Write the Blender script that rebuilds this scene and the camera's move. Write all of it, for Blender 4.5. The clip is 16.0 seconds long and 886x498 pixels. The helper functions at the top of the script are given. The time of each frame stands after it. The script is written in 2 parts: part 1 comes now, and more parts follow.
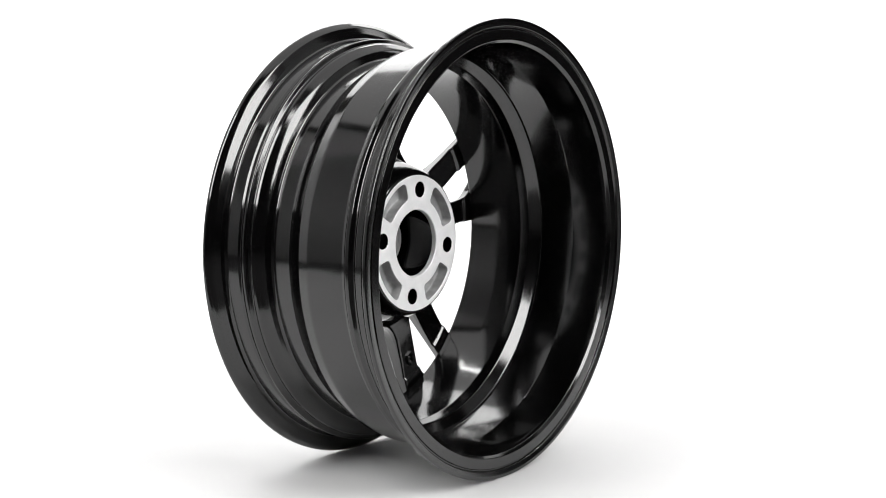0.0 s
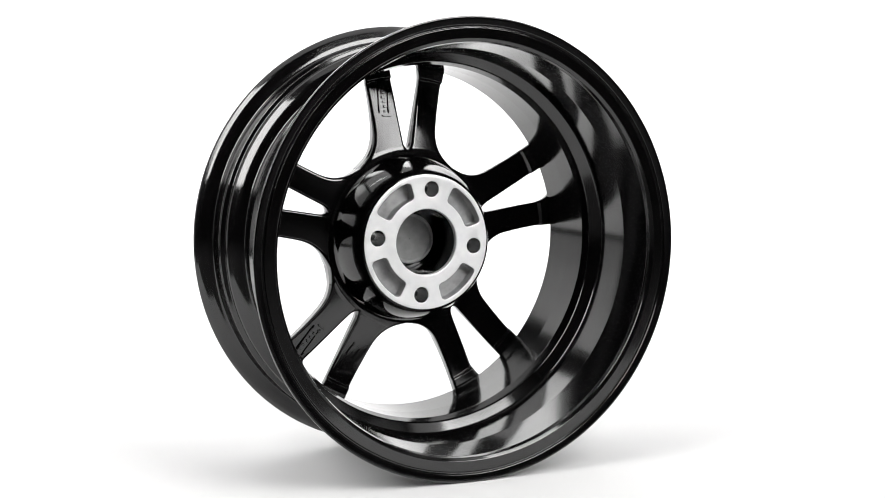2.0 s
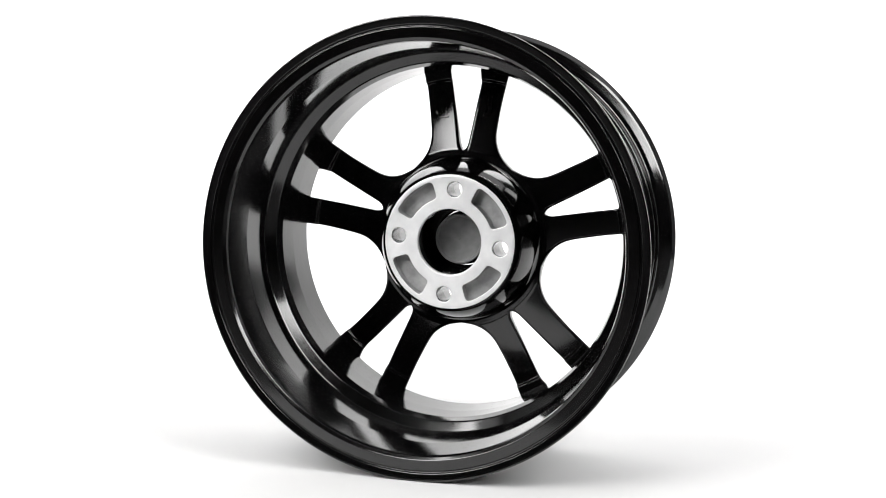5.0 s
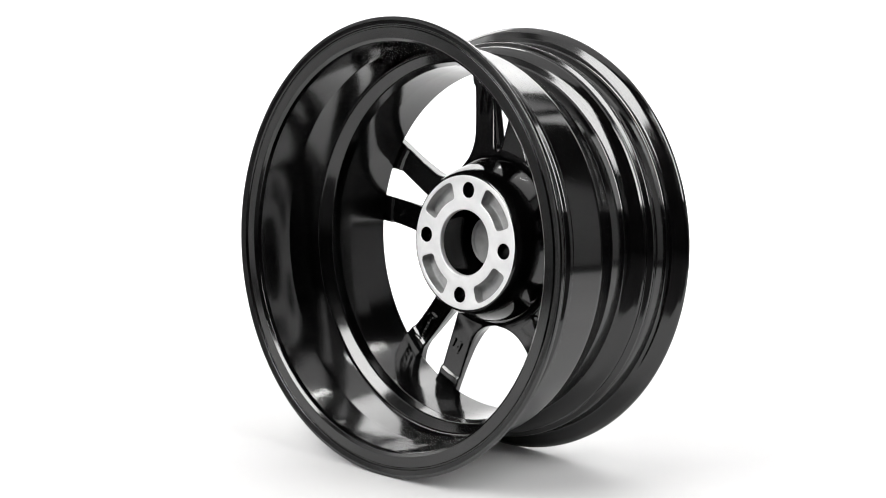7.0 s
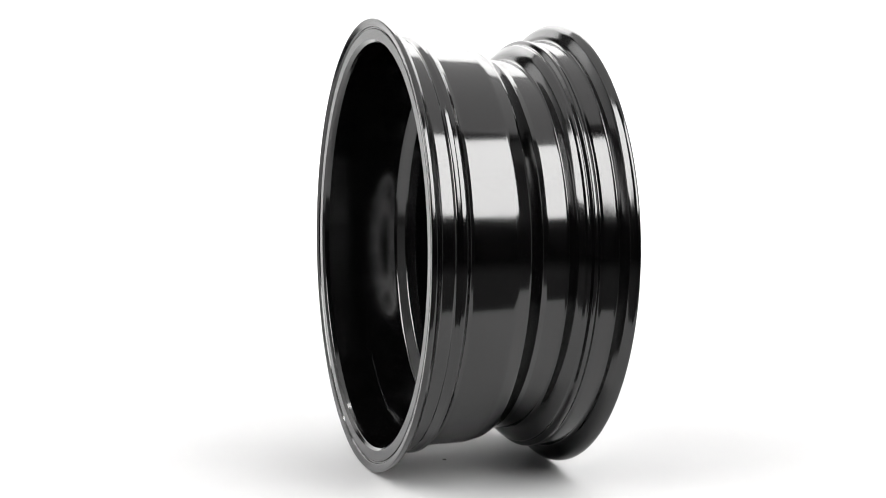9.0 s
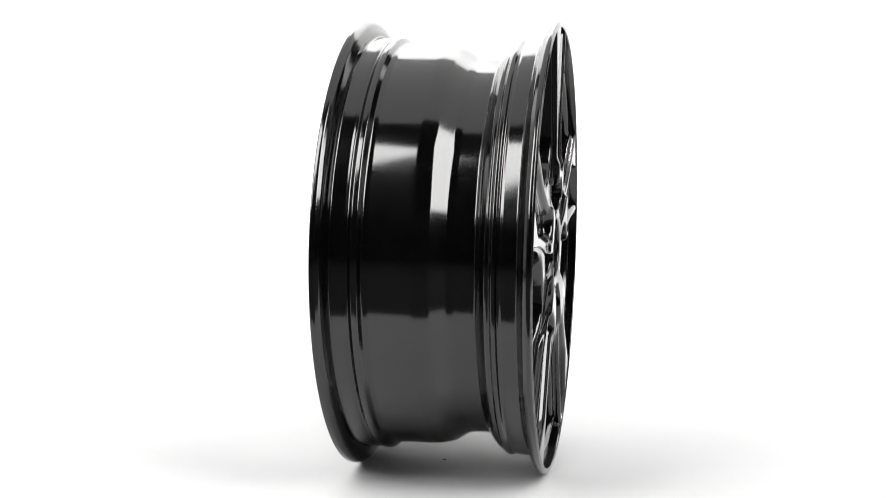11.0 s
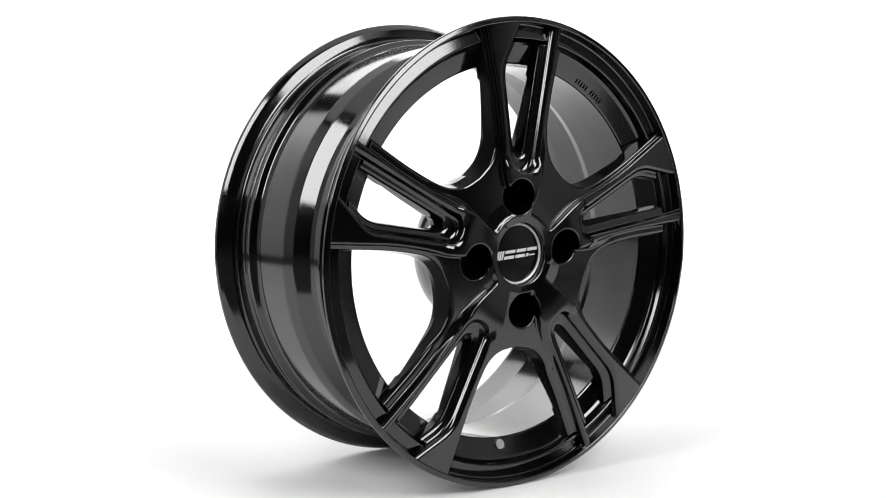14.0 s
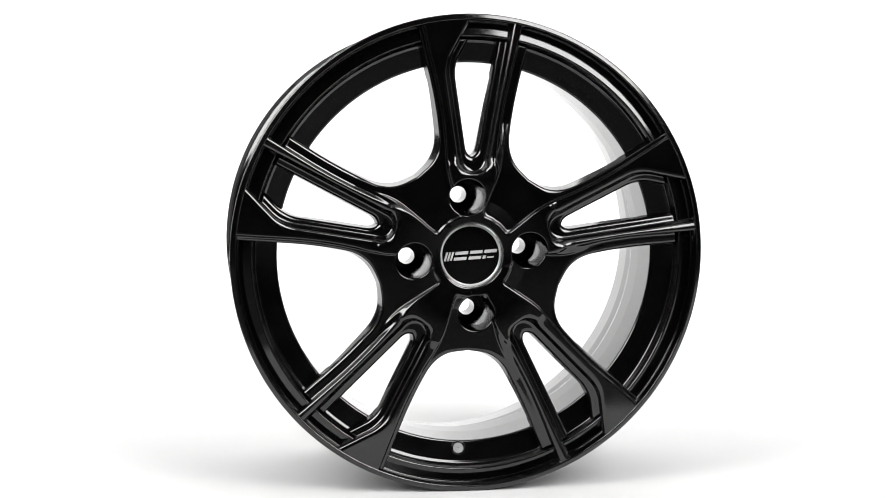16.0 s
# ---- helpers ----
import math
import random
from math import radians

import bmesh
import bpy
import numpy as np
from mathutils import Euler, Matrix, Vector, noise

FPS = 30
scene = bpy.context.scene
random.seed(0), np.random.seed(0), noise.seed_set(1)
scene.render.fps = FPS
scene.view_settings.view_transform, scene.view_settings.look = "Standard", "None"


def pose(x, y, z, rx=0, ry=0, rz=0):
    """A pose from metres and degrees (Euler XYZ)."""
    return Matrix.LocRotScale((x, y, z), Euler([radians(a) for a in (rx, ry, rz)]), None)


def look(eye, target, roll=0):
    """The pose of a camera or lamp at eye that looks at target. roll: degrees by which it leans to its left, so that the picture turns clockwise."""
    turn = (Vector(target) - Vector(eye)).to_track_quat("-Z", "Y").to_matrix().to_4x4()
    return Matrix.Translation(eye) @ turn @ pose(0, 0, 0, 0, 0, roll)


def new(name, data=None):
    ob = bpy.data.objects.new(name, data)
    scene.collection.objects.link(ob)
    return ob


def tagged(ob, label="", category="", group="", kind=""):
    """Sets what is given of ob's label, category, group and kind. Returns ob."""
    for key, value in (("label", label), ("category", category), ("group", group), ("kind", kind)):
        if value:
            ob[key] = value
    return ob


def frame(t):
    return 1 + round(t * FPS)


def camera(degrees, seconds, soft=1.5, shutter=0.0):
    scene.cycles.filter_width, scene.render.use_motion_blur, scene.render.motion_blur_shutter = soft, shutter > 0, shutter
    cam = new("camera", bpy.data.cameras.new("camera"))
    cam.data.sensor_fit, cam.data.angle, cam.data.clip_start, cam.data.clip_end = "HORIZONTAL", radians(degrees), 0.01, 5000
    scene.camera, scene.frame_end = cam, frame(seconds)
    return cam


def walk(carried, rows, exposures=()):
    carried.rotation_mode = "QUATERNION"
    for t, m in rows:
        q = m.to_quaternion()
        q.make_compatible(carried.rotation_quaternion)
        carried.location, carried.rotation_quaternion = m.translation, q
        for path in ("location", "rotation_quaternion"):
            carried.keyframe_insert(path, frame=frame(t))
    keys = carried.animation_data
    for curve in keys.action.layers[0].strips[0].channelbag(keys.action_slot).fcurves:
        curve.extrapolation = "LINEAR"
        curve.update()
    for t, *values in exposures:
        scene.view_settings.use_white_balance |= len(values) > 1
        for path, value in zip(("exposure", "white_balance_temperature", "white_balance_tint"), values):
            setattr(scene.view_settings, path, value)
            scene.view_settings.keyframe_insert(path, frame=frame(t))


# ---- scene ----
cam = camera(35.448, 16.0, soft=1.0)
CAM = pose(0, -1.37345, 0.34725, 84.551, -0.917, 0.198)
walk(cam, [(0.0, CAM), (16.0, CAM)])

# ---- light: two front softboxes, an overhead softbox, a strip light on the backdrop ----
world = bpy.data.worlds.new("studio_dark")
world.use_nodes = True
world.node_tree.nodes["Background"].inputs[0].default_value = (0.01, 0.01, 0.01, 1)
scene.world = world


def softbox(name, eye, target, w, h, watts):
    data = bpy.data.lights.new(name, "AREA")
    data.shape, data.size, data.size_y, data.energy = "RECTANGLE", w, h, watts
    data.color = (1.0, 0.995, 0.99)
    ob = new(name, data)
    ob.matrix_basis = look(eye, target)
    return ob


softbox("softbox_lamp", (-1.17, -1.12, 1.47), (0, 0, 0.2), 1.00, 1.45, 51)
softbox("softbox_lamp", (1.17, -1.12, 1.47), (0, 0, 0.2), 1.00, 1.45, 51)
softbox("overhead_lamp", (0, 0.55, 2.28), (0, 0.55, 0), 3.6, 2.3, 25)
softbox("backdrop_lamp", (0, 0.95, 2.2), (0, 1.85, 1.74), 3.2, 0.4, 170)


# ---- materials ----
def material(name, color, rough, metal=0.0, coat=0.0, spec=0.5):
    m = bpy.data.materials.new(name)
    m.use_nodes = True
    b = m.node_tree.nodes["Principled BSDF"]
    b.inputs["Base Color"].default_value = (*color, 1)
    b.inputs["Roughness"].default_value = rough
    b.inputs["Metallic"].default_value = metal
    b.inputs["Coat Weight"].default_value = coat
    b.inputs["Coat Roughness"].default_value = 0.03
    b.inputs["Specular IOR Level"].default_value = spec
    return m


def grain(m, scale, rough_lo, rough_hi, bump, col_a=None, col_b=None, fine=0.0, fine_scale=2000):
    """Uneven gloss, tint and relief at two scales, in object space."""
    nt = m.node_tree
    n, l = nt.nodes, nt.links
    b = n["Principled BSDF"]
    co = n.new("ShaderNodeTexCoord")
    a = n.new("ShaderNodeTexNoise")
    a.inputs["Scale"].default_value, a.inputs["Detail"].default_value = scale, 5
    l.new(co.outputs["Object"], a.inputs["Vector"])
    mr = n.new("ShaderNodeMapRange")
    mr.inputs["From Min"].default_value, mr.inputs["From Max"].default_value = 0.3, 0.7
    mr.inputs["To Min"].default_value, mr.inputs["To Max"].default_value = rough_lo, rough_hi
    l.new(a.outputs["Fac"], mr.inputs["Value"])
    l.new(mr.outputs["Result"], b.inputs["Roughness"])
    if col_a:
        r = n.new("ShaderNodeValToRGB")
        r.color_ramp.elements[0].position, r.color_ramp.elements[1].position = 0.3, 0.7
        r.color_ramp.elements[0].color, r.color_ramp.elements[1].color = (*col_a, 1), (*col_b, 1)
        l.new(a.outputs["Fac"], r.inputs["Fac"])
        l.new(r.outputs["Color"], b.inputs["Base Color"])
    if bump:
        f = n.new("ShaderNodeTexNoise")
        f.inputs["Scale"].default_value, f.inputs["Detail"].default_value = fine_scale, 2
        l.new(co.outputs["Object"], f.inputs["Vector"])
        bp = n.new("ShaderNodeBump")
        bp.inputs["Strength"].default_value, bp.inputs["Distance"].default_value = bump, fine
        l.new(f.outputs["Fac"], bp.inputs["Height"])
        l.new(bp.outputs["Normal"], b.inputs["Normal"])
    return m


BLACK = grain(material("gloss_black_paint", (0.001, 0.001, 0.001), 0.05, spec=0.8), 45, 0.092, 0.124, 0.0,
              (0.0008, 0.0008, 0.0008), (0.0014, 0.0013, 0.0014), 0.0002, 260)
ALU = grain(material("machined_aluminium", (0.7, 0.7, 0.7), 0.45, 0.4), 90, 0.38, 0.52, 0.25,
            (0.80, 0.80, 0.805), (0.88, 0.88, 0.88), 0.0002, 900)
CAST = grain(material("rough_cast_aluminium", (0.3, 0.3, 0.3), 0.6, 0.2), 60, 0.5, 0.75, 0.5,
             (0.22, 0.22, 0.22), (0.46, 0.46, 0.46), 0.0006, 260)
CHROME = material("silver_print", (0.62, 0.62, 0.62), 0.3, 0.35)
CAPBLACK = material("cap_black", (0.002, 0.002, 0.002), 0.12)
CAPBACK = grain(material("cap_back_plastic", (0.10, 0.10, 0.10), 0.45), 120, 0.4, 0.55, 0.2,
                (0.20, 0.20, 0.20), (0.26, 0.26, 0.26), 0.0003, 700)
PAPER = grain(material("white_paper", (0.86, 0.86, 0.86), 0.6, spec=0.2), 3.0, 0.55, 0.7, 0.05,
              (0.51, 0.51, 0.51), (0.56, 0.56, 0.56), 0.0005, 350)
BOARD = grain(material("grey_board", (0.36, 0.36, 0.36), 0.7), 3.0, 0.6, 0.8, 0.05,
              (0.22, 0.22, 0.22), (0.26, 0.26, 0.26), 0.0005, 300)
DARK = grain(material("dark_studio_wall", (0.012, 0.012, 0.012), 0.8), 2.0, 0.75, 0.9, 0.1,
             (0.010, 0.010, 0.010), (0.015, 0.015, 0.015), 0.002, 90)
DUST = grain(material("grey_scuff", (0.56, 0.56, 0.56), 0.8), 200, 0.7, 0.9, 0.0, (0.52, 0.52, 0.52), (0.60, 0.60, 0.60))
FLECK = material("dark_fleck", (0.05, 0.05, 0.05), 0.6)


# ---- mesh helpers ----
def mesh_object(name, verts, faces, mat, parent=None, label="", normals=None):
    me = bpy.data.meshes.new(name)
    me.from_pydata([tuple(v) for v in verts], [], [tuple(f) for f in faces])
    me.polygons.foreach_set("use_smooth", [True] * len(me.polygons))
    me.materials.append(mat)
    if normals is not None:
        me.normals_split_custom_set_from_vertices([tuple(n) for n in normals])
    ob = new(name, me)
    if parent:
        ob.parent = parent
    if label:
        tagged(ob, label)
    return ob


def part(name, bm, mat, parent=None, label="", smooth=False):
    bmesh.ops.recalc_face_normals(bm, faces=bm.faces)
    me = bpy.data.meshes.new(name)
    bm.to_mesh(me)
    bm.free()
    me.polygons.foreach_set("use_smooth", [smooth] * len(me.polygons))
    me.materials.append(mat)
    ob = new(name, me)
    if parent:
        ob.parent = parent
    if label:
        tagged(ob, label)
    return ob


def filleted(points, radius, steps=5):
    """A closed profile of (y, r) or (y, r, radius) with rounded corners; gives points and outward normals."""
    p = np.array([q[:2] for q in points], float)
    rad = [q[2] if len(q) > 2 else radius for q in points]
    n = len(p)
    out, nor = [], []
    for i in range(n):
        a, b, c = p[i - 1], p[i], p[(i + 1) % n]
        e, f = b - a, c - b
        le, lf = np.linalg.norm(e), np.linalg.norm(f)
        turn = abs(math.atan2(e[0] * f[1] - e[1] * f[0], e @ f))
        cut = min(rad[i] * math.tan(turn / 2), 0.48 * le, 0.48 * lf)
        s0, s1 = b - e / le * cut, b + f / lf * cut
        for k in range(steps + 1):
            t = k / steps
            out.append((1 - t) ** 2 * s0 + 2 * t * (1 - t) * b + t * t * s1)
            d = (1 - t) * (b - s0) + t * (s1 - b)
            d = d / (np.linalg.norm(d) + 1e-12) if cut > 1e-7 else f / lf
            nor.append((-d[1], d[0]))
    return np.array(out), np.array(nor)


def lathe(profile, segments, closed):
    """Turn a profile of (y, r) about the y axis."""
    p = np.array(profile)
    n = len(p)
    th = np.arange(segments) * 2 * np.pi / segments
    v = np.stack([np.outer(np.cos(th), p[:, 1]), np.tile(p[:, 0], (segments, 1)), np.outer(np.sin(th), p[:, 1])], 2).reshape(-1, 3)
    s, i = np.meshgrid(np.arange(segments), np.arange(n if closed else n - 1), indexing="ij")
    s2, i2 = (s + 1) % segments, (i + 1) % n
    f = np.stack([s * n + i, s * n + i2, s2 * n + i2, s2 * n + i], 2).reshape(-1, 4)
    return v, f


def turned(name, profile, mat, parent, label="", seg=96):
    """A turned part with crisp flats and rounded edges."""
    area = sum(a[0] * b[1] - b[0] * a[1] for a, b in zip(profile, profile[1:] + profile[:1]))
    pts, nor = filleted(profile if area < 0 else profile[::-1], 0.001)
    v, f = lathe(pts, seg, True)
    th = np.arange(seg) * 2 * np.pi / seg
    n = np.stack([np.outer(np.cos(th), nor[:, 1]), np.tile(nor[:, 0], (seg, 1)), np.outer(np.sin(th), nor[:, 1])], 2).reshape(-1, 3)
    return mesh_object(name, v, f, mat, parent, label, n)


# ---- the studio ----
def sweep_sheet():
    """White paper: a flat floor that curves up into the backdrop."""
    prof = [(-0.42, 0.0), (0.0, 0.0), (0.6, 0.0), (1.2, 0.0)]
    prof += [(1.2 + 0.6 * math.sin(a), 0.6 - 0.6 * math.cos(a)) for a in np.linspace(0.08, math.pi / 2, 16)]
    prof += [(1.8, 1.2), (1.8, 2.3)]
    xs = np.linspace(-1.36, 1.36, 9)
    n = len(prof)
    verts = [(x, y, z) for x in xs for y, z in prof]
    faces = [(i * n + k, (i + 1) * n + k, (i + 1) * n + k + 1, i * n + k + 1) for i in range(len(xs) - 1) for k in range(n - 1)]
    ob = mesh_object("ground", verts, faces, PAPER)
    tagged(ob, "seamless white paper sweep, floor curving up into the backdrop", "backdrop", kind="structure")


def side_board(name, x, y0, y1, mat, label):
    """Unseen board added beside the sweep for the gloss paint to reflect."""
    bm = bmesh.new()
    bmesh.ops.create_cube(bm, size=1)
    for v in bm.verts:
        v.co = (x + v.co.x * 0.03, (y0 + y1) / 2 + v.co.y * (y1 - y0), 1.147 + v.co.z * 2.306)
    tagged(part(name, bm, mat), label, "wall", kind="structure")


def studio_shell():
    bm = bmesh.new()
    bmesh.ops.create_cube(bm, size=1)
    for v in bm.verts:
        v.co = (v.co.x * 6.4, v.co.y * 6.4 - 0.2, v.co.z * 3.8 + 1.894)
    for f in bm.faces:
        f.normal_flip()
    me = bpy.data.meshes.new("wall_studio")
    bm.to_mesh(me)
    bm.free()
    me.materials.append(DARK)
    tagged(new("wall_studio", me), "dark matte studio walls round the white sweep", "wall", kind="structure")


sweep_sheet()
# added boards, out of view; spans and greys set by the wheel's side reflections
side_board("reflected_board_west", -1.97, -0.1, 1.8, PAPER, "white board added out of view for its reflection in the paint")
side_board("reflected_board_west_front", -1.97, -1.0, -0.1, BOARD, "grey board added out of view for its reflection in the paint")
side_board("reflected_board_east_front", 1.97, -0.5, 0.35, BOARD, "grey board added out of view for its reflection in the paint")
side_board("reflected_board_east", 1.97, 1.3, 1.8, PAPER, "white board added out of view for its reflection in the paint")
studio_shell()

# ---- the wheel ----
R_LIP = 0.2203          # sixteen-inch rim over the flanges
AXLE = 0.2204           # height of the wheel's centre over the floor
wheel = tagged(new("alloy_wheel"), "gloss black alloy wheel with five twin spokes standing on white paper", "wheel")


def up(ob):
    """Parts are modelled about the axle; lift them to stand on the base."""
    ob.location = (0, 0, AXLE)
    return ob


# tyre side, from the rear flange to the front one
RIM_OUTER = [(-0.0950, 0.2203, 0.002), (-0.0905, 0.2203, 0.004), (-0.0860, 0.2165, 0.010), (-0.0822, 0.2085, 0.008), (-0.0815, 0.2040, 0.004),
       (-0.0690, 0.2027, 0.003), (-0.0660, 0.2012, 0.003), (-0.0622, 0.2038, 0.002), (-0.0575, 0.2038, 0.003), (-0.0535, 0.1985, 0.004), (-0.0495, 0.1974, 0.004),
       (-0.0090, 0.1968, 0.020), (0.0040, 0.1938, 0.010), (0.0185, 0.1850, 0.008), (0.0240, 0.1838, 0.006), (0.0438, 0.1837, 0.003), (0.0478, 0.1925, 0.03),
       (0.0535, 0.1982, 0.002), (0.0555, 0.1990, 0.001), (0.0580, 0.1990, 0.002), (0.0602, 0.2037, 0.002), (0.0632, 0.2037, 0.002), (0.0660, 0.2013, 0.003), (0.0690, 0.2024, 0.003),
       (0.0830, 0.2040, 0.004), (0.0840, 0.2085, 0.008), (0.0882, 0.2165, 0.010)]
# front lip, inner barrel and rear lip
RIM_INNER = [(0.0928, 0.2203, 0.004), (0.0962, 0.2203, 0.002), (0.0978, 0.2160, 0.002), (0.0972, 0.2148, 0.0012), (0.0872, 0.2137, 0.0010),
       (0.0866, 0.2122, 0.0012), (0.0903, 0.2007, 0.0020), (0.0860, 0.1988, 0.001), (0.0817, 0.1978, 0.003), (0.0800, 0.1950, 0.002),
       (0.0745, 0.1770, 0.003), (0.0350, 0.1776, 0.02), (0.0090, 0.1785, 0.004),
       (-0.0010, 0.1812, 0.004), (-0.0095, 0.1915, 0.005), (-0.0500, 0.1925, 0.02), (-0.0860, 0.1962, 0.01), (-0.0900, 0.1972, 0.002), (-0.0925, 0.2000, 0.0015),
       (-0.0928, 0.2098, 0.0008), (-0.0915, 0.2106, 0.0006), (-0.0915, 0.2118, 0.0006), (-0.0935, 0.2128, 0.001), (-0.0945, 0.2170, 0.003)]
RIM = RIM_OUTER + RIM_INNER


up(turned("rim", RIM, BLACK, wheel, seg=320))

# Spoke disc as a solid field: y is the axle, front at +y; angles count counter-clockwise seen from the front.
Y_FACE, Y_STEP, Y_PAD = 0.0966, 0.0888, 0.0182
LUGS = [math.radians(5.2 + 90 * k) for k in range(4)]


def smin(a, b, k):
    h = np.clip(0.5 + 0.5 * (b - a) / k, 0, 1)
    return b + (a - b) * h - k * h * (1 - h)


def smax(a, b, k):
    return -smin(-a, -b, k)


def rear_face(r):
    """Axle position of the spokes' rear face: they thin outwards, less and less."""
    s = np.clip(r - 0.090, 0, 0.085)
    return 0.0655 + 0.165 * s - 0.30 * s * s - 0.0025 * np.clip((r - 0.1655) / 0.0025, 0, 1)


def field(r, th, y, lugs):
    """Signed distance, roughly, of the spoke disc. th is measured from a twin spoke's own axis."""
    fold = (th + np.pi / 5) % (2 * np.pi / 5) - np.pi / 5
    u, v = r * np.cos(fold), r * np.sin(fold)
    vo = smax(0.0265 + 0 * u, 0.0265 + (u - 0.118) * 0.262, 0.012)
    vb = smax(0.0292 + 0 * u, 0.0292 + (u - 0.118) * 0.240, 0.012)
    vi = 0.0092 + (u - 0.095) * 0.165
    plan = smin(r - 0.0830, smax(v - vo, -v - vb, 0.004), 0.030)
    corner = 0.47 * (u - 0.2135) + 0.88 * (v - 0.0060)
    twin = smax(smax(np.abs(v) - vi, 0.0845 - u, 0.012), corner + 0.0045, 0.008)
    plan = smax(plan, -twin, 0.004) - 0.0018 - 0.16 * np.clip(Y_FACE - y, 0, 0.021)
    face = Y_FACE - 0.0040 * np.clip((0.075 - r) / 0.045, 0, 1) ** 2
    back = rear_face(r) + 0.03 * np.abs(v)
    body = smax(smax(plan, y - face, 0.0060), back - y, 0.0030)
    rise = np.clip((y - Y_PAD) / 0.044, 0, 1)
    bell = 0.0690 + 0.0145 * np.sqrt(1 - (1 - rise) ** 2 + 1e-6) * rise ** 0.25
    bell = smax(smax(r - bell, Y_PAD - y, 0.003), y - face, 0.003)
    body = smin(body, bell, 0.012)
    # sunk channel round the slot between the twin arms, rounded at one outer corner
    sunk = smax(v - vi - 0.0026, -v - vi - 0.0036, 0.004) - 0.45 * np.clip(y - Y_STEP, 0, 0.01)
    sunk = smax(sunk, corner, 0.008)
    sunk = smax(sunk, 0.0765 - u, 0.012)
    body = smax(body, -smax(sunk, Y_STEP - y, 0.0035), 0.0045)
    # the web between two pairs lies lower than the pairs' own faces
    crest = smin(0.0095 + (u - 0.038) * 0.39, np.where(v > 0, vo, vb) - 0.0015, 0.006)
    web = smax(crest - np.abs(v), 0.0385 - r, 0.005)
    low = Y_FACE - 0.0012 - 0.0030 * np.clip((r - 0.036) / 0.016, 0, 1)
    body = smax(body, -smax(web, low - y, 0.0018), 0.0028)
    # sunk ledge along the outer edge of one arm
    ledge = smax(v + vb - 0.0075, r - 0.2134, 0.001)
    shelf = Y_STEP + (Y_FACE + 0.001 - Y_STEP) * np.clip((0.122 - u) / 0.045, 0, 1)
    body = smax(body, -smax(ledge, shelf - y, 0.0035), 0.0045)
    body = smax(body, r - 0.2165, 0.001)
    body = np.maximum(body, np.minimum(r - 0.1975, 0.0896 - y))
    # centre bore
    body = smax(body, -(r - 0.0295), 0.0015)
    body = smax(body, -smax(r - 0.0335, y - 0.074, 0.001), 0.0015)
    if lugs:
        g = th + np.pi / 2
        x, z = r * np.cos(g), r * np.sin(g)
        for a in LUGS:
            d = np.hypot(x - 0.054 * math.cos(a), z - 0.054 * math.sin(a))
            well = np.minimum(np.maximum(d - 0.0130 - (y - 0.045) * 0.07, 0.045 - y), d - 0.0077)
            body = smax(body, -well, 0.0016)
            # cast pockets in the mounting face, half-way between the bolt holes
            b = (g - a - np.pi / 4 + np.pi) % (2 * np.pi) - np.pi
            pocket = smax(np.abs(r - 0.0548) - 0.0088, np.abs(b) * 0.055 - 0.0215, 0.005)
            body = smax(body, -smax(pocket, y - 0.030, 0.0015), 0.0010)
    return body


R0, DR, DY, Y0 = 0.0270, 0.0010, 0.0010, 0.0140
NTH, NY = 1200, 86
SEAM = 62                # ring of cells where the hub meets the spokes


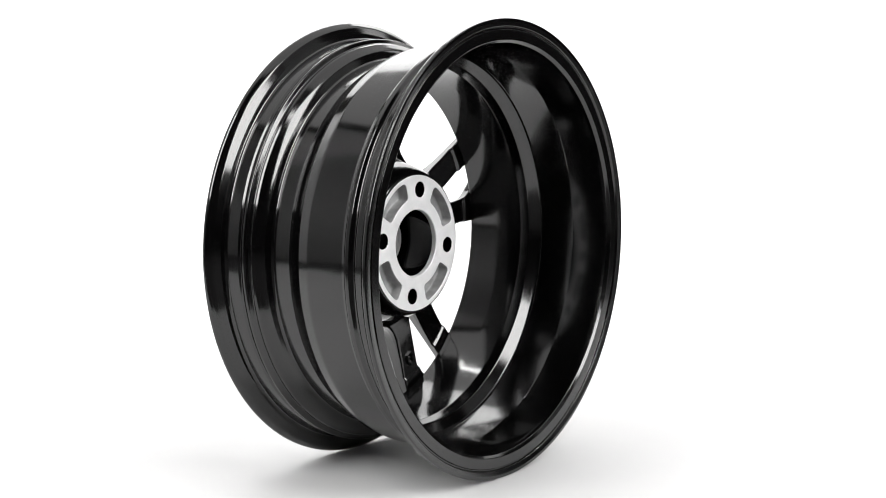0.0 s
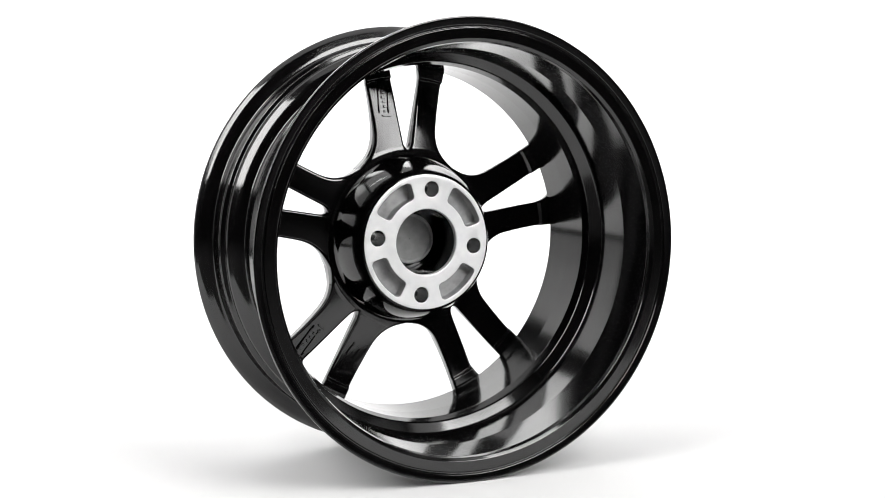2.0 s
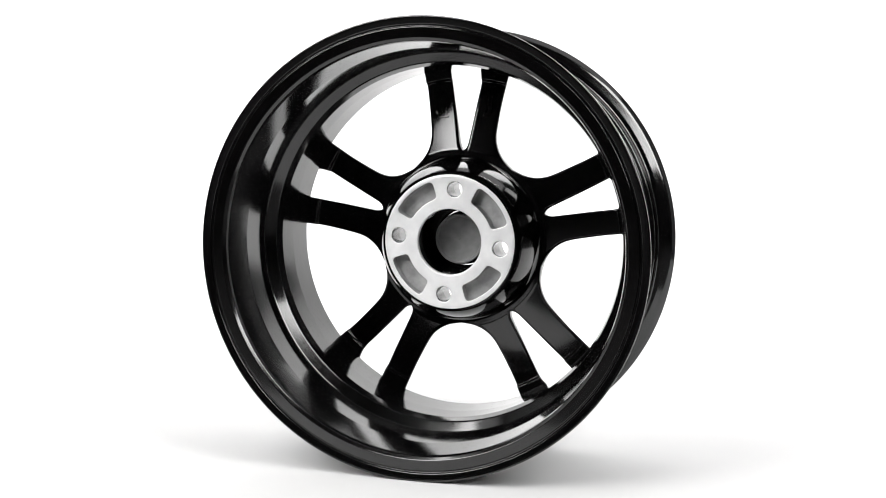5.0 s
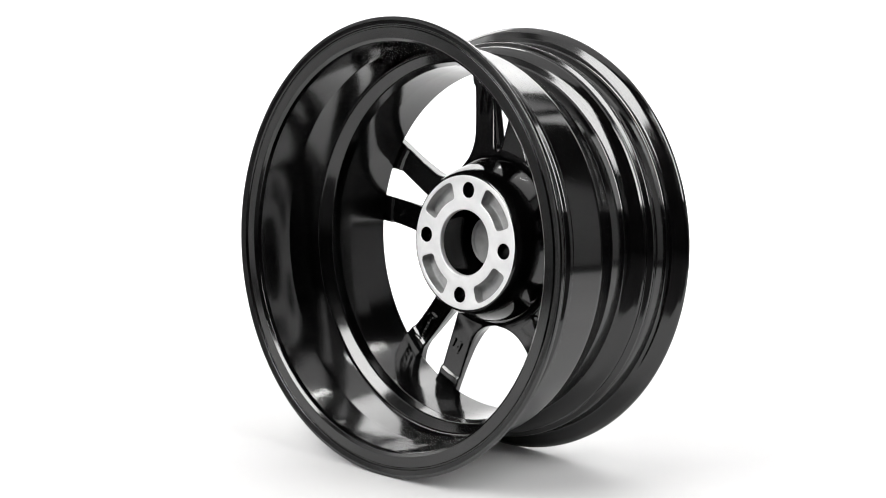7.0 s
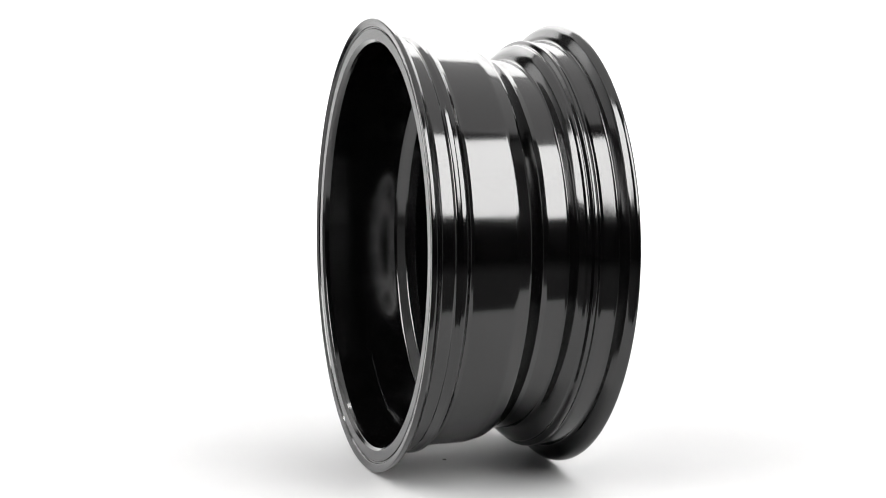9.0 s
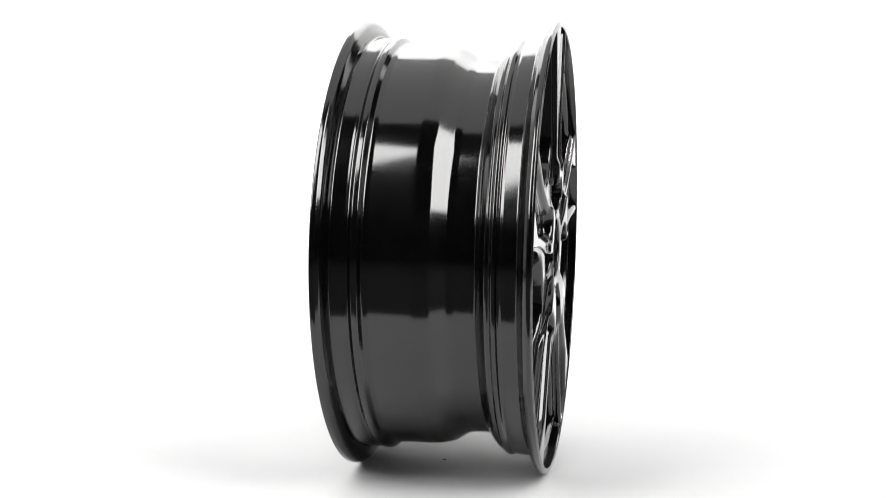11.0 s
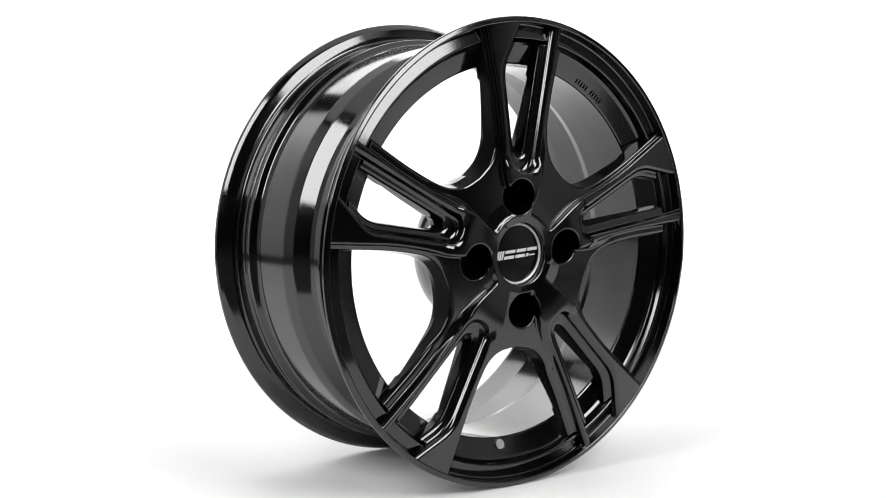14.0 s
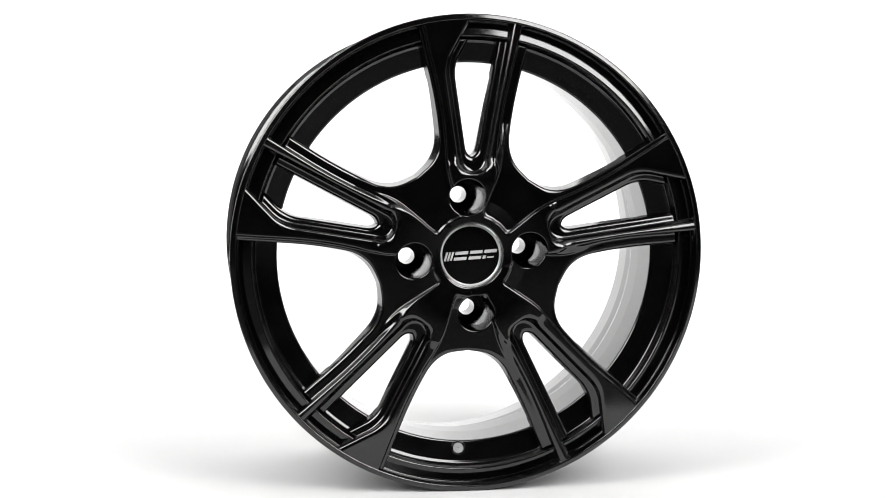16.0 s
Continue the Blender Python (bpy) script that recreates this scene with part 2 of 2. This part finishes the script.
def skin(i0, i1, own_lo, own_hi, sectors):
    """Surface of the field over rings i0..i1, for the whole turn or for one of five sectors."""
    step = 2 * np.pi / NTH
    nth = NTH // sectors
    start = -np.pi / sectors
    lugs = sectors == 1
    rr = (R0 + DR * np.arange(i0, i1 + 1)).astype(np.float64)
    tt = start + step * np.arange(-1, nth + 1)
    yy = Y0 + DY * np.arange(NY + 1)
    D = np.empty((len(rr), len(tt), len(yy)), np.float32)
    for n, r in enumerate(rr):
        D[n] = field(r + 0 * tt[:, None] + 0 * yy[None], tt[:, None] + 0 * yy[None], yy[None] + 0 * tt[:, None], lugs)
    S = D < 0
    A, B, C = D.shape
    count = np.zeros((A - 1, B - 1, C - 1), np.int8)
    for a in (0, 1):
        for b in (0, 1):
            for c in (0, 1):
                count += S[a:A - 1 + a, b:B - 1 + b, c:C - 1 + c]
    cell = np.argwhere((count > 0) & (count < 8))
    index = np.full(count.shape, -1, np.int64)
    index[tuple(cell.T)] = np.arange(len(cell))
    pos, num = np.zeros((len(cell), 3)), np.zeros(len(cell))
    corners = [(a, b, c) for a in (0, 1) for b in (0, 1) for c in (0, 1)]
    for p in corners:
        for q in corners:
            if p < q and sum(abs(m - n) for m, n in zip(p, q)) == 1:
                dp = D[tuple((cell + p).T)].astype(float)
                dq = D[tuple((cell + q).T)].astype(float)
                cross = (dp < 0) != (dq < 0)
                w = np.where(cross, dp / np.where(cross, dp - dq, 1), 0)[:, None]
                pos += np.where(cross[:, None], np.array(p) + w * (np.array(q) - np.array(p)), 0)
                num += cross
    pos = cell + pos / num[:, None]
    r, t, y = rr[0] + DR * pos[:, 0], tt[0] + step * pos[:, 1], yy[0] + DY * pos[:, 2]
    e = 2e-5

    def slope(r, t, y):
        return np.stack([(field(r + e, t, y, lugs) - field(r - e, t, y, lugs)) / (2 * e),
                         (field(r, t + e / r, y, lugs) - field(r, t - e / r, y, lugs)) / (2 * e),
                         (field(r, t, y + e, lugs) - field(r, t, y - e, lugs)) / (2 * e)], 1)

    for _ in range(3):
        g = slope(r, t, y)
        d = np.clip(field(r, t, y, lugs) / np.maximum((g * g).sum(1), 0.2), -0.0006, 0.0006) * 0.8
        r, t, y = r - d * g[:, 0], t - d * g[:, 1] / r, y - d * g[:, 2]
    g = slope(r, t, y)
    a = t + np.pi / 2
    # seen from the front, to the right is -x
    verts = np.stack([-r * np.cos(a), y, r * np.sin(a)], 1)
    nr = g[:, 0] * np.cos(a) - g[:, 1] * np.sin(a)
    nz = g[:, 0] * np.sin(a) + g[:, 1] * np.cos(a)
    normals = np.stack([-nr, g[:, 2], nz], 1)
    normals /= np.linalg.norm(normals, axis=1)[:, None] + 1e-12
    quads = []
    lo, hi = own_lo - i0, own_hi - i0
    for axis in range(3):
        n = [A, B, C]
        n[axis] -= 1
        first = S[:n[0], :n[1], :n[2]]
        second = np.roll(S, -1, axis)[:n[0], :n[1], :n[2]]
        at = np.argwhere(first != second)
        flip = first[tuple(at.T)]
        others = [o for o in range(3) if o != axis]
        ok = (at[:, 0] >= lo) & (at[:, 0] < hi) & (at[:, 1] >= 1) & (at[:, 1] <= nth)
        for o in others:
            ok &= at[:, o] >= 1
            ok &= at[:, o] <= count.shape[o] - 1 if o != 1 else at[:, o] <= nth
        at, flip = at[ok], flip[ok]
        ring = []
        for da, db in ((-1, -1), (0, -1), (0, 0), (-1, 0)):
            c = at.copy()
            c[:, others[0]] += da
            c[:, others[1]] += db
            ring.append(index[tuple(c.T)])
        q = np.stack(ring, 1)
        turn = flip if axis != 1 else ~flip
        q[turn] = q[turn][:, ::-1]
        quads.append(q[(q >= 0).all(1)])
    q = np.vstack(quads)
    # wind the faces along their normals
    fn = np.cross(verts[q[:, 2]] - verts[q[:, 0]], verts[q[:, 3]] - verts[q[:, 1]])
    back = (fn * normals[q].sum(1)).sum(1) < 0
    q[back] = q[back][:, ::-1]
    return verts, q, normals


def used(verts, q, normals):
    keep, inv = np.unique(q, return_inverse=True)
    return verts[keep], inv.reshape(-1, 4), normals[keep]


def spoke_disc():
    v, q, n = skin(0, SEAM + 1, 1, SEAM, 1)
    c = v[q].mean(1)
    rc = np.hypot(c[:, 0], c[:, 2])
    pad = (c[:, 1] < Y_PAD + 0.0006) & (rc < 0.0683)
    ang = (np.arctan2(c[:, 2], -c[:, 0]) - LUGS[0] - np.pi / 4 + np.pi / 4) % (np.pi / 2) - np.pi / 4
    pocket = (c[:, 1] > Y_PAD + 0.0006) & (c[:, 1] < 0.0315) & (np.abs(rc - 0.0548) < 0.0092) & (np.abs(ang) * 0.055 < 0.0221)
    pad |= (rc < 0.0350) & (c[:, 1] < 0.024)
    pad &= ~pocket
    groups = [("hub", ~pad & ~pocket, BLACK, ""), ("mounting_pad", pad, ALU, "bare machined aluminium mounting face with four bolt holes")]
    whole = np.arctan2(c[:, 2], -c[:, 0]) - LUGS[0]
    for k in range(4):
        groups.append(("cast_pocket", pocket & (np.floor(whole / (np.pi / 2)).astype(int) % 4 == k), CAST, "grey rough-cast pocket in the mounting face"))
    for name, pick, mat, label in groups:
        a, b, d = used(v, q[pick], n)
        up(mesh_object(name, a, b, mat, wheel, label, d))
    v, q, n = skin(SEAM - 1, 192, SEAM, 192, 5)
    a, b, d = used(v, q, n)
    first = up(mesh_object("twin_spoke", a, b, BLACK, wheel, "", d))
    for k in range(1, 5):
        ob = new("twin_spoke", first.data)
        ob.parent = wheel
        ob.location, ob.rotation_euler = (0, 0, AXLE), (0, -math.radians(72 * k), 0)


spoke_disc()


# ---- centre cap ----
def centre_cap():
    cap = turned("centre_cap", [(0.060, 0.0004), (0.060, 0.0268, 0.001), (0.088, 0.0291, 0.001), (0.0889, 0.0288, 0.0003), (0.0889, 0.0279, 0.0003), (0.0877, 0.0268, 0.0005), (0.0880, 0.0004)],
                 CAPBLACK, wheel, "black centre cap with a silver ring and print")
    up(cap)
    turned("ring", [(0.0878, 0.0268, 0.0003), (0.0878, 0.0290, 0.0003), (0.0890, 0.0290, 0.0006), (0.0895, 0.0284, 0.0004), (0.0895, 0.0275, 0.0004), (0.0888, 0.0268, 0.0005)], CHROME, cap)
    turned("cap_back", [(0.0597, 0.0004), (0.0592, 0.0225, 0.001), (0.0572, 0.0236, 0.0008), (0.0572, 0.0258, 0.0008), (0.0599, 0.0262, 0.0005), (0.0599, 0.0004)], CAPBACK, cap, "grey plastic back of the cap")
    # slanted silver print: plain shapes
    shapes = []
    lean = 0.35
    for x0, x1, z0, z1 in ((-0.0240, -0.0222, -0.004, 0.004), (-0.0212, -0.0194, -0.004, 0.004), (-0.0184, -0.0166, -0.004, 0.004),
                           (-0.0150, -0.0030, 0.0012, 0.004), (-0.0150, -0.0030, -0.004, -0.0012), (-0.0012, 0.0105, 0.0012, 0.004),
                           (-0.0012, 0.0105, -0.004, -0.0012), (0.0122, 0.0240, 0.0012, 0.004), (0.0122, 0.0150, -0.004, -0.0012), (0.0165, 0.0225, -0.0036, -0.0024)):
        shapes.append([(x0 + lean * z0, z0), (x1 + lean * z0, z0), (x1 + lean * z1, z1), (x0 + lean * z1, z1)])
    bm = bmesh.new()
    tilt = math.radians(4)
    for s in shapes:
        lo = [bm.verts.new((-(x * math.cos(tilt) - z * math.sin(tilt)), 0.0878, x * math.sin(tilt) + z * math.cos(tilt))) for x, z in s]
        hi = [bm.verts.new((w.co.x, 0.0884, w.co.z)) for w in lo]
        bm.faces.new(hi)
        for a in range(4):
            bm.faces.new((lo[a], lo[(a + 1) % 4], hi[(a + 1) % 4], hi[a]))
    part("print", bm, CHROME, cap, "slanted silver printed bars")


centre_cap()


# ---- small marks cast into the wheel ----
def slab(bm, corners, lift):
    """A raised pad: corners on the surface, and the way out of it times its height."""
    lo = [bm.verts.new(Vector(c) - Vector(lift) * 0.5) for c in corners]
    mid = sum((Vector(c) for c in corners), Vector()) / 4
    hi = [bm.verts.new(mid.lerp(Vector(c), 0.72) + Vector(lift)) for c in corners]
    bm.faces.new(hi)
    for a in range(4):
        bm.faces.new((lo[a], lo[(a + 1) % 4], hi[(a + 1) % 4], hi[a]))


def on_rear(axis, u, v):
    """A place on the rear face of the twin spoke whose axis stands at that angle."""
    r, a = math.hypot(u, v), math.radians(axis) + math.atan2(v, u)
    y = float(rear_face(np.array(r))) + 0.03 * abs(v)
    return (-r * math.cos(a), y, r * math.sin(a))


def cast_plate(axis, side, u0, u1, half, bars):
    """A raised frame on a spoke's rear face with illegible raised characters in it, as plain bars."""
    bm = bmesh.new()

    def box(ua, ub, va, vb, h=0.0020):
        slab(bm, [on_rear(axis, *q) for q in ((ua, va), (ub, va), (ub, vb), (ua, vb))], (0, -h, 0))

    def mid(u):
        return side * (0.0107 + (u - 0.095) * 0.107 + 0.0285 + (u - 0.118) * 0.24) / 2

    m0, m1 = mid(u0), mid(u1)
    w = 0.0017
    n = 1
    for k in range(n):
        ua, ub = u0 + (u1 - u0) * k / n, u0 + (u1 - u0) * (k + 1) / n
        ma = m0 + (m1 - m0) * (k + 0.5) / n
        box(ua, ub, ma - half, ma - half + w)
        box(ua, ub, ma + half - w, ma + half)
    box(u0 - w, u0, m0 - half, m0 + half)
    box(u1, u1 + w, m1 - half, m1 + half)
    for k in range(bars):
        u = u0 + (u1 - u0) * (k + 0.6) / (bars + 0.2)
        m = m0 + (m1 - m0) * (u - u0) / (u1 - u0)
        box(u, u + 0.0022, m - half * 0.45, m + half * (0.45 if k % 3 else 0.1))
        if k % 2:
            box(u, u + 0.0008, m - half * 0.45, m + half * 0.45)
    up(part("cast_mark", bm, BLACK, wheel, "raised cast frame with illegible characters"))


cast_plate(90, -1, 0.128, 0.162, 0.0060, 7)
cast_plate(90, 1, 0.130, 0.160, 0.0038, 5)
cast_plate(306, 1, 0.128, 0.164, 0.0050, 7)
cast_plate(306, -1, 0.122, 0.136, 0.0055, 1)
cast_plate(18, 1, 0.146, 0.160, 0.0040, 4)
cast_plate(18, -1, 0.146, 0.160, 0.0040, 4)
cast_plate(234, 1, 0.140, 0.152, 0.0045, 2)


def cone_place(deg, s, out):
    """A place on the sloping wall inside the front rim: s runs from its front edge (0) to its rear edge (1)."""
    y, r = 0.0800 - 0.0055 * s + 0.956 * out, 0.1950 - 0.0180 * s - 0.292 * out
    a = math.radians(deg)
    return (-r * math.cos(a), y, r * math.sin(a))


def rim_letters():
    """Illegible raised characters on the sloping wall, as plain bars."""
    bm = bmesh.new()
    for k in range(10):
        deg = 63.5 - k * 1.15 - (1.2 if k > 4 else 0)
        for s0, s1, w in ((0.52, 0.80, 0.28), (0.52, 0.60, 0.75)) if k % 2 else ((0.52, 0.80, 0.28), (0.72, 0.80, 0.75)):
            ring = [cone_place(deg - w * e, s, 0.0) for e, s in ((0, s0), (1, s0), (1, s1), (0, s1))]
            a = math.radians(deg)
            slab(bm, ring, (0.0004 * math.cos(a), 0.0012, -0.0004 * math.sin(a)))
    up(part("cast_letters", bm, BLACK, wheel, "raised illegible characters on the rim wall"))


rim_letters()


def valve_hole():
    a = math.radians(268)
    out = Vector((0.292 * math.cos(a), 0.956, -0.292 * math.sin(a)))
    m = Vector(cone_place(268, 0.62, 0.0))
    rot = Vector((0, 1, 0)).rotation_difference(out).to_matrix().to_4x4()
    seat = turned("valve_seat", [(-0.002, 0.0046, 0.0003), (-0.002, 0.0070, 0.0003), (0.0008, 0.0066, 0.0006), (0.0008, 0.0050, 0.0006)], BLACK, wheel, "", 40)
    seat.matrix_basis = Matrix.Translation(m + Vector((0, 0, AXLE))) @ rot
    # solid disc; its grey stands in for the backdrop light seen through the hole
    turned("valve_hole_disc", [(-0.001, 0.0003), (-0.001, 0.0049, 0.0002), (0.0005, 0.0048, 0.0004), (0.0005, 0.0003)], CAPBACK, seat, "grey disc standing in for the light seen through the valve hole", 40)


valve_hole()


# ---- marks on the paper ----
def paper_mark(name, x, y, rx, ry, mat, label, seed):
    rnd = random.Random(seed)
    bm = bmesh.new()
    n = 18
    lo, hi = [], []
    for k in range(n):
        a = 2 * math.pi * k / n
        f = 0.75 + 0.4 * rnd.random()
        lo.append(bm.verts.new((x + rx * f * math.cos(a), y + ry * f * math.sin(a), 0.0001)))
        hi.append(bm.verts.new((x + 0.8 * rx * f * math.cos(a), y + 0.8 * ry * f * math.sin(a), 0.0004)))
    bm.faces.new(hi)
    for k in range(n):
        bm.faces.new((lo[k], lo[(k + 1) % n], hi[(k + 1) % n], hi[k]))
    tagged(part(name, bm, mat), label, "mark")


paper_mark("scuff_mark", 0.473, 0.435, 0.011, 0.007, DUST, "faint grey scuff on the white paper", 3)
paper_mark("scuff_mark", 0.461, 0.442, 0.004, 0.004, DUST, "small faint grey scuff on the white paper", 5)
paper_mark("dark_fleck", 0.0023, 0.0105, 0.0022, 0.0030, FLECK, "tiny dark fleck on the paper under the wheel", 4)


def motions():
    """One steady turn of the table; the wheel stands a little off its axis."""
    rows = []
    for k in range(33):
        t = 0.5 * k
        a = 54.187 - 14.0274 * t + 0.155 * (t - 8) ** 2 / 64
        rows.append((t, pose(0, 0, 0, 0, 0, a) @ pose(-0.0057, 0.0138, 0)))
    walk(wheel, rows)


motions()
